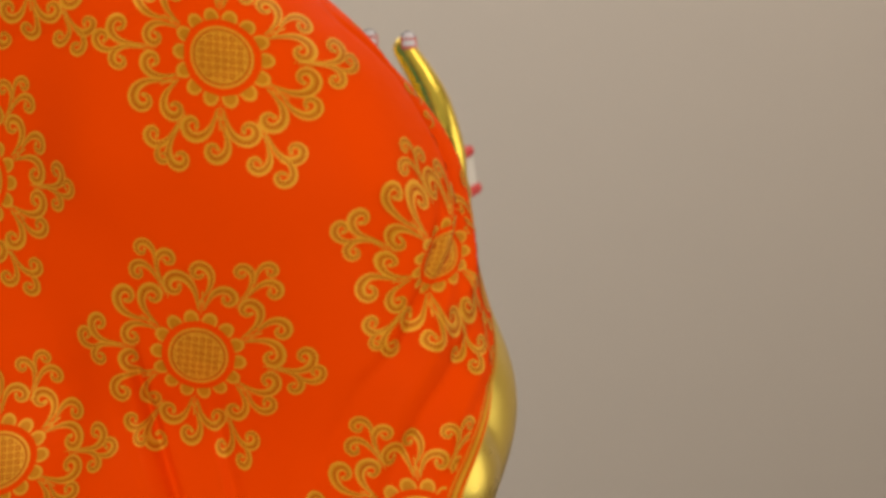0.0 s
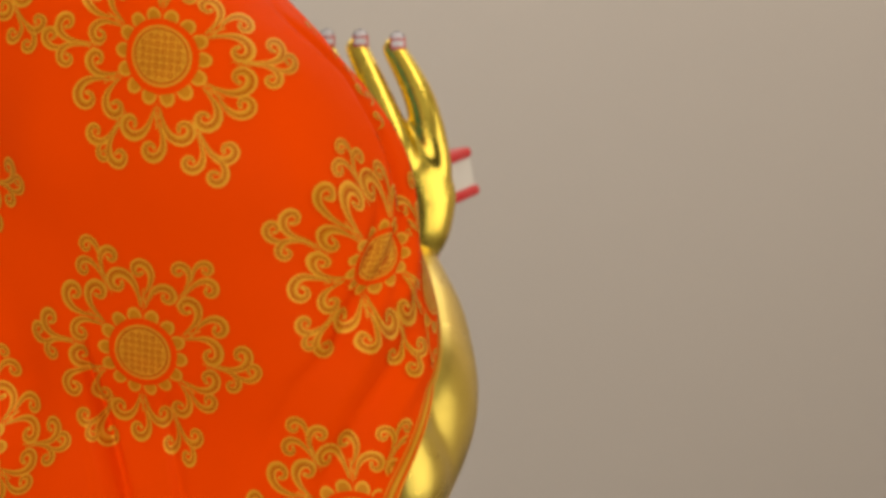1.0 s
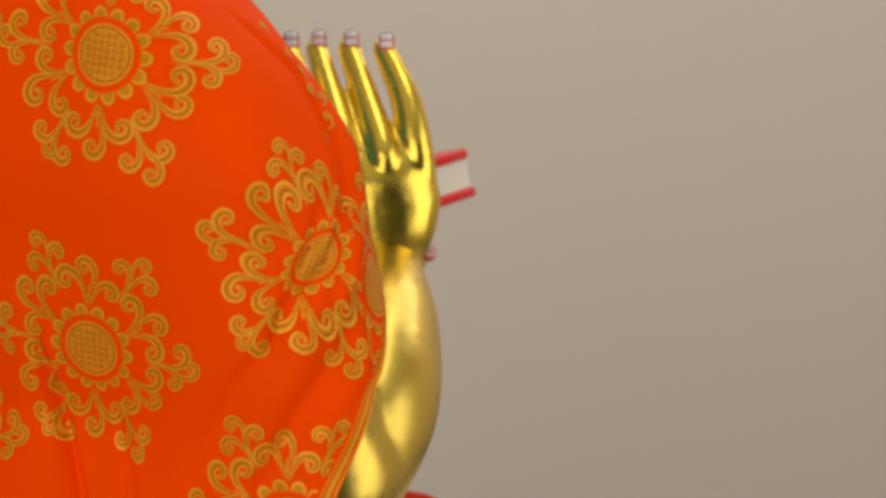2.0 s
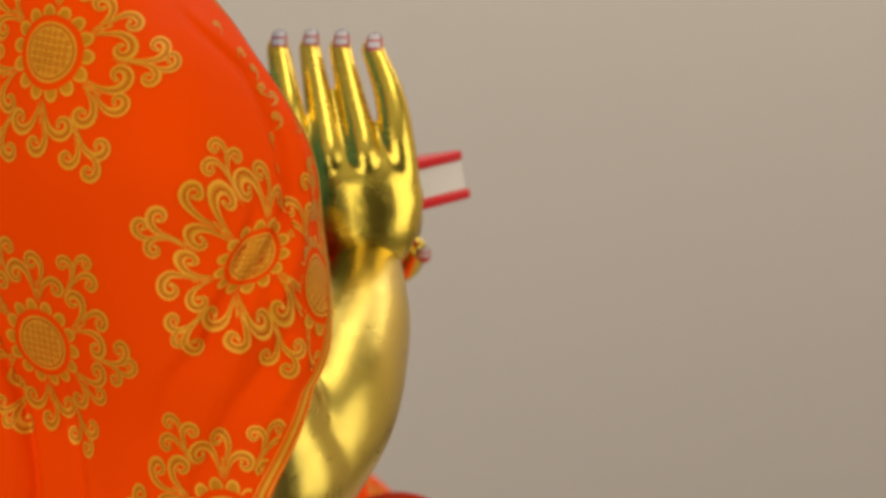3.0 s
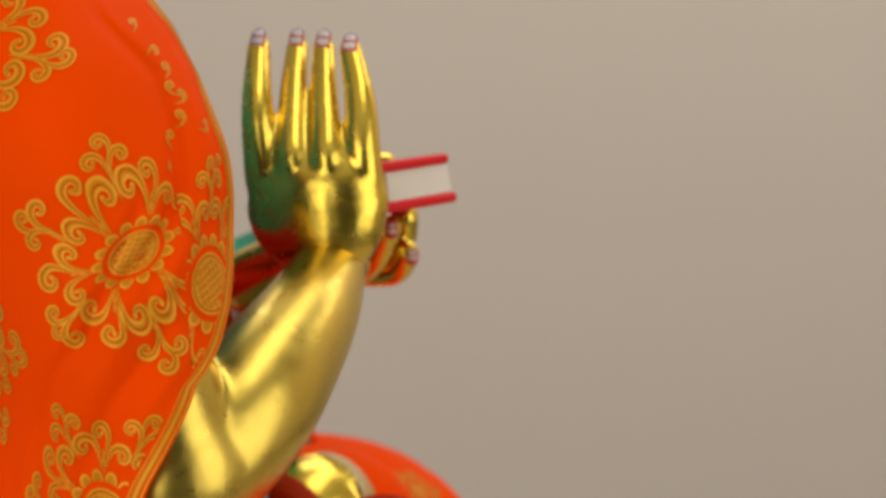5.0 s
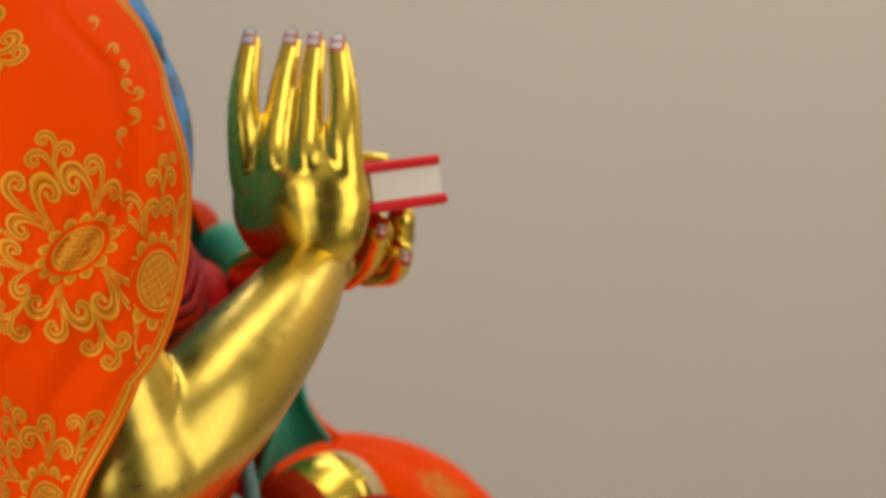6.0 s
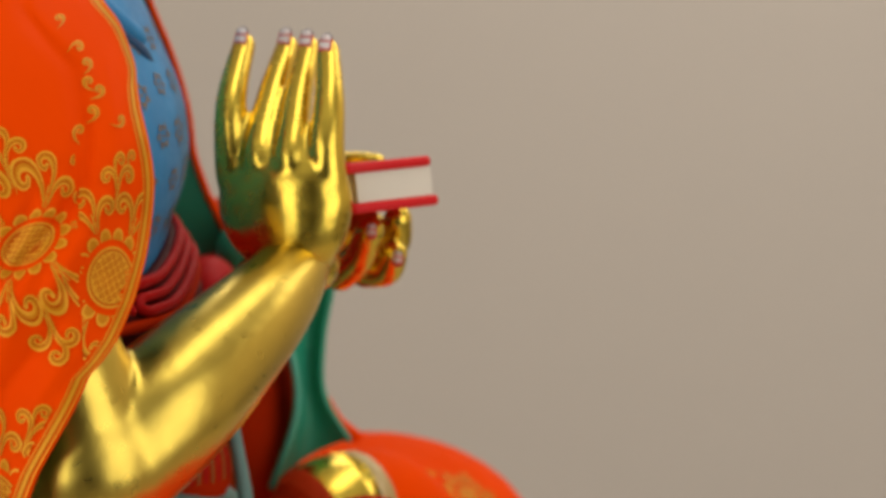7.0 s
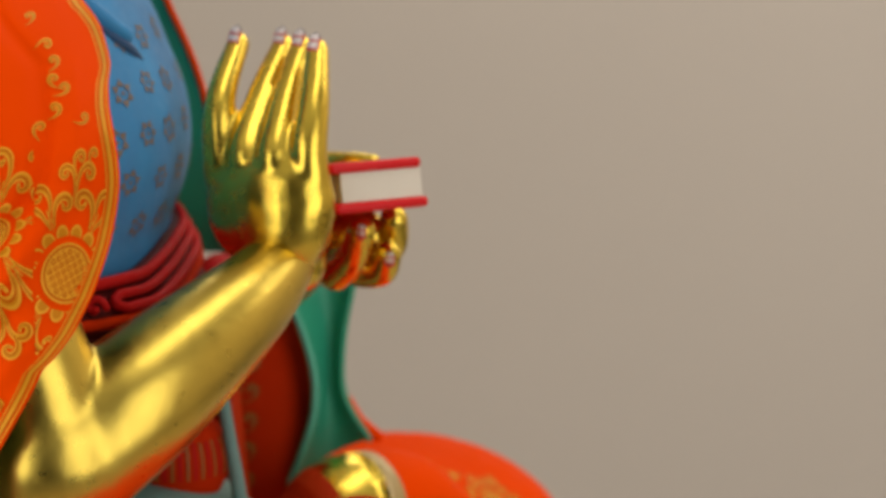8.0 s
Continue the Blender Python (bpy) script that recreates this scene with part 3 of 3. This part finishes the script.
blossom = [disc(0, 0, 0.15, BROWN)]
for k in range(6):
    w = k * math.pi / 3
    blossom += [disc(0.62 * math.cos(w + d), 0.62 * math.sin(w + d), 0.17, BROWN) for d in (-0.17, 0.17)] + [disc(0.86 * math.cos(w), 0.86 * math.sin(w), 0.11, BROWN)]
for i in range(5):
    for j in range(5):
        a = radians(-64 + 15 * j + (7 if i % 2 else 0) + random.uniform(-2, 2))
        lay_on(torso, a, -0.092 - 0.0155 * i + random.uniform(-0.001, 0.001), blossom, random.uniform(0.0046, 0.0056), random.uniform(0, 60), 0.0003, 1.35)
# crossing collar: its under-fold shade as a dark blue tube, blue roll above
collar = []
for k in range(7):
    p = torso(radians(-62 + 6.6 * k), -0.0700 - 0.0050 * k) - MID
    collar.append((p.dot(AHEAD) - 0.0005, p.dot(LEFT), p.z, 0.0009 + 0.00028 * k if k < 6 else 0.0005))
statue.add(*tube(collar, 8, 3), COLLAR_SHADE)
collar = [(f - 0.0012, l, z + 0.0046, 0.0034) for f, l, z, r in collar[:-1]]
statue.add(*tube(collar, 10, 3), BLUE)


def round_form(f, l, z, rf, rl, rz):
    return lambda a, b: at(f + rf * math.cos(b) * math.cos(a), l + rl * math.cos(b) * math.sin(a), z + rz * math.sin(b))


knee = round_form(0.112, 0.150, -0.331, 0.075, 0.075, 0.0562)
for a, b, size, turn in [(-1.30, 1.02, 0.015, 0), (-0.75, 0.80, 0.013, 40), (-1.75, 0.80, 0.014, 20)]:
    lay_on(knee, a, b, FLOWER, size, turn, 0.0004)
skirt = round_form(0.0530, 0.118, -0.262, 0.030, 0.022, 0.075)
for k in range(5):
    for hand in (-1, 1):
        lay_on(skirt, radians(-88), 0.36 - 0.16 * k, [(*ribbon(scroll((0, 0), (0.5 * hand, 0.9), hand))[:2], [DIM] * 200)], 0.0060, 10 * k, 0.0004)
statue.add(*tube([(0.0455, 0.088, -0.215, 0.0030), (0.0480, 0.087, -0.245, 0.0042), (0.0520, 0.087, -0.300, 0.0050)]), BRIGHT)
# ribs of the brocade apron
apron = round_form(0.034, 0.004, -0.246, 0.020, 0.022, 0.021)
for k in range(14):
    lay_on(apron, radians(-125 + 8 * k), 0.15, [([(x * 0.25, y) for y in (-3, -2, -1, 0, 1, 2, 3) for x in (-1, 1)], grid_faces(7, 2), [DIM if k % 2 else RED] * 6)], 0.0022, 0, 0.0004)
figure = new("seated_statue", statue.mesh("seated_statue"))
tagged(figure, "seated statue, orange robe with gold flowers and gilded raised arm", "statue")


# ---- book held level in the statue's far hand ----
def part(name, verts, faces, mat, parent, label="", smooth=False):
    h = Heap()
    h.add(verts, faces, mat)
    ob = new(name, h.mesh(name, smooth))
    ob.parent = parent
    return tagged(ob, label)


def slab(x0, x1, y0, y1, z0, z1, bevel):
    bm = bmesh.new()
    bmesh.ops.create_cube(bm, size=1.0)
    for v in bm.verts:
        v.co = Vector(((x0 + x1) / 2 + v.co.x * (x1 - x0), (y0 + y1) / 2 + v.co.y * (y1 - y0), (z0 + z1) / 2 + v.co.z * (z1 - z0)))
    if bevel:
        bmesh.ops.bevel(bm, geom=list(bm.edges), offset=bevel, segments=4, profile=0.5, affect="EDGES")
    verts = [v.co.copy() for v in bm.verts]
    bm.verts.index_update()
    faces = [tuple(v.index for v in f.verts) for f in bm.faces]
    bm.free()
    return verts, faces


book = new("book")
corner = at(0.0966, -0.0299, -0.1514) + Vector((0.0023, -0.0033, 0))
along = (AHEAD * 0.0281 + LEFT * 0.0164).normalized()
book.matrix_world = Matrix.Translation(corner) @ Matrix.Rotation(math.atan2(along.y, along.x), 4, "Z") @ Matrix.Rotation(radians(-10.5), 4, "X")
part("cover", *slab(0, 0.0362, 0, 0.040, 0, 0.0038, 0.0016), COVER, book, smooth=True)
part("cover", *slab(-0.001, 0.0347, 0, 0.040, 0.0138, 0.0176, 0.0016), COVER, book, smooth=True)
pages = part("page_block", *slab(0.0028, 0.0343, 0.0012, 0.039, 0.0037, 0.0139, 0.0003), PAPER, book, "cream page edges")
tagged(book, "small red closed book with cream pages in the gilded palm", "book")

# ---- table and room ----
def box_part(name, x0, x1, y0, y1, z0, z1, mat, bevel=0.0):
    h = Heap()
    h.add(*slab(x0, x1, y0, y1, z0, z1, bevel), mat)
    return new(name, h.mesh(name, False))


# added plinth, out of view; pale so that it bounces light onto undersides
base_z = EYE - 0.395
h = Heap()
rings = []
for z, r in [(0, 0.30), (0.02, 0.32), (base_z - 0.03, 0.32), (base_z - 0.008, 0.345), (base_z - 0.002, 0.350), (base_z, 0.345), (base_z, 0.01)]:
    rings += [Vector((-0.02 + r * math.cos(2 * math.pi * j / 64), r * math.sin(2 * math.pi * j / 64), z)) for j in range(64)]
h.add(rings, grid_faces(7, 64, True), PLINTH)
stand = new("plinth", h.mesh("plinth", False))
tagged(stand, "unseen plain pale round plinth added under the painted statue", "plinth")
ROOM = Matrix.Rotation(radians(23), 4, "Z")
for name, b, mat, label, kind in [
        ("floor", (-2.4, 2.4, -2.4, 2.4, -0.1, 0.0), FLOOR, "plain grey floor", "floor"),
        ("ceiling", (-2.4, 2.4, -2.4, 2.4, 2.65, 2.75), CEIL, "plain white ceiling", "ceiling"),
        ("wall_north", (-2.5, 2.5, 2.4, 2.5, 0, 2.65), WALL, "plain beige painted wall", "wall"),
        # unseen wall behind the camera, dark only for the gold's dark reflections
        ("wall_south", (-2.5, 2.5, -2.5, -2.4, 0, 2.65), DARK, "unseen plain wall, kept dark for reflections in the gold", "wall"),
        ("wall_west", (-2.5, -2.4, -2.4, 2.4, 0, 2.65), WALL, "plain beige painted wall", "wall"),
        ("wall_east", (2.4, 2.5, -2.4, 2.4, 0, 2.65), WALL, "plain beige painted wall", "wall")]:
    ob = box_part(name, *b, mat)
    ob.matrix_world = ROOM
    tagged(ob, label, kind, kind="structure")
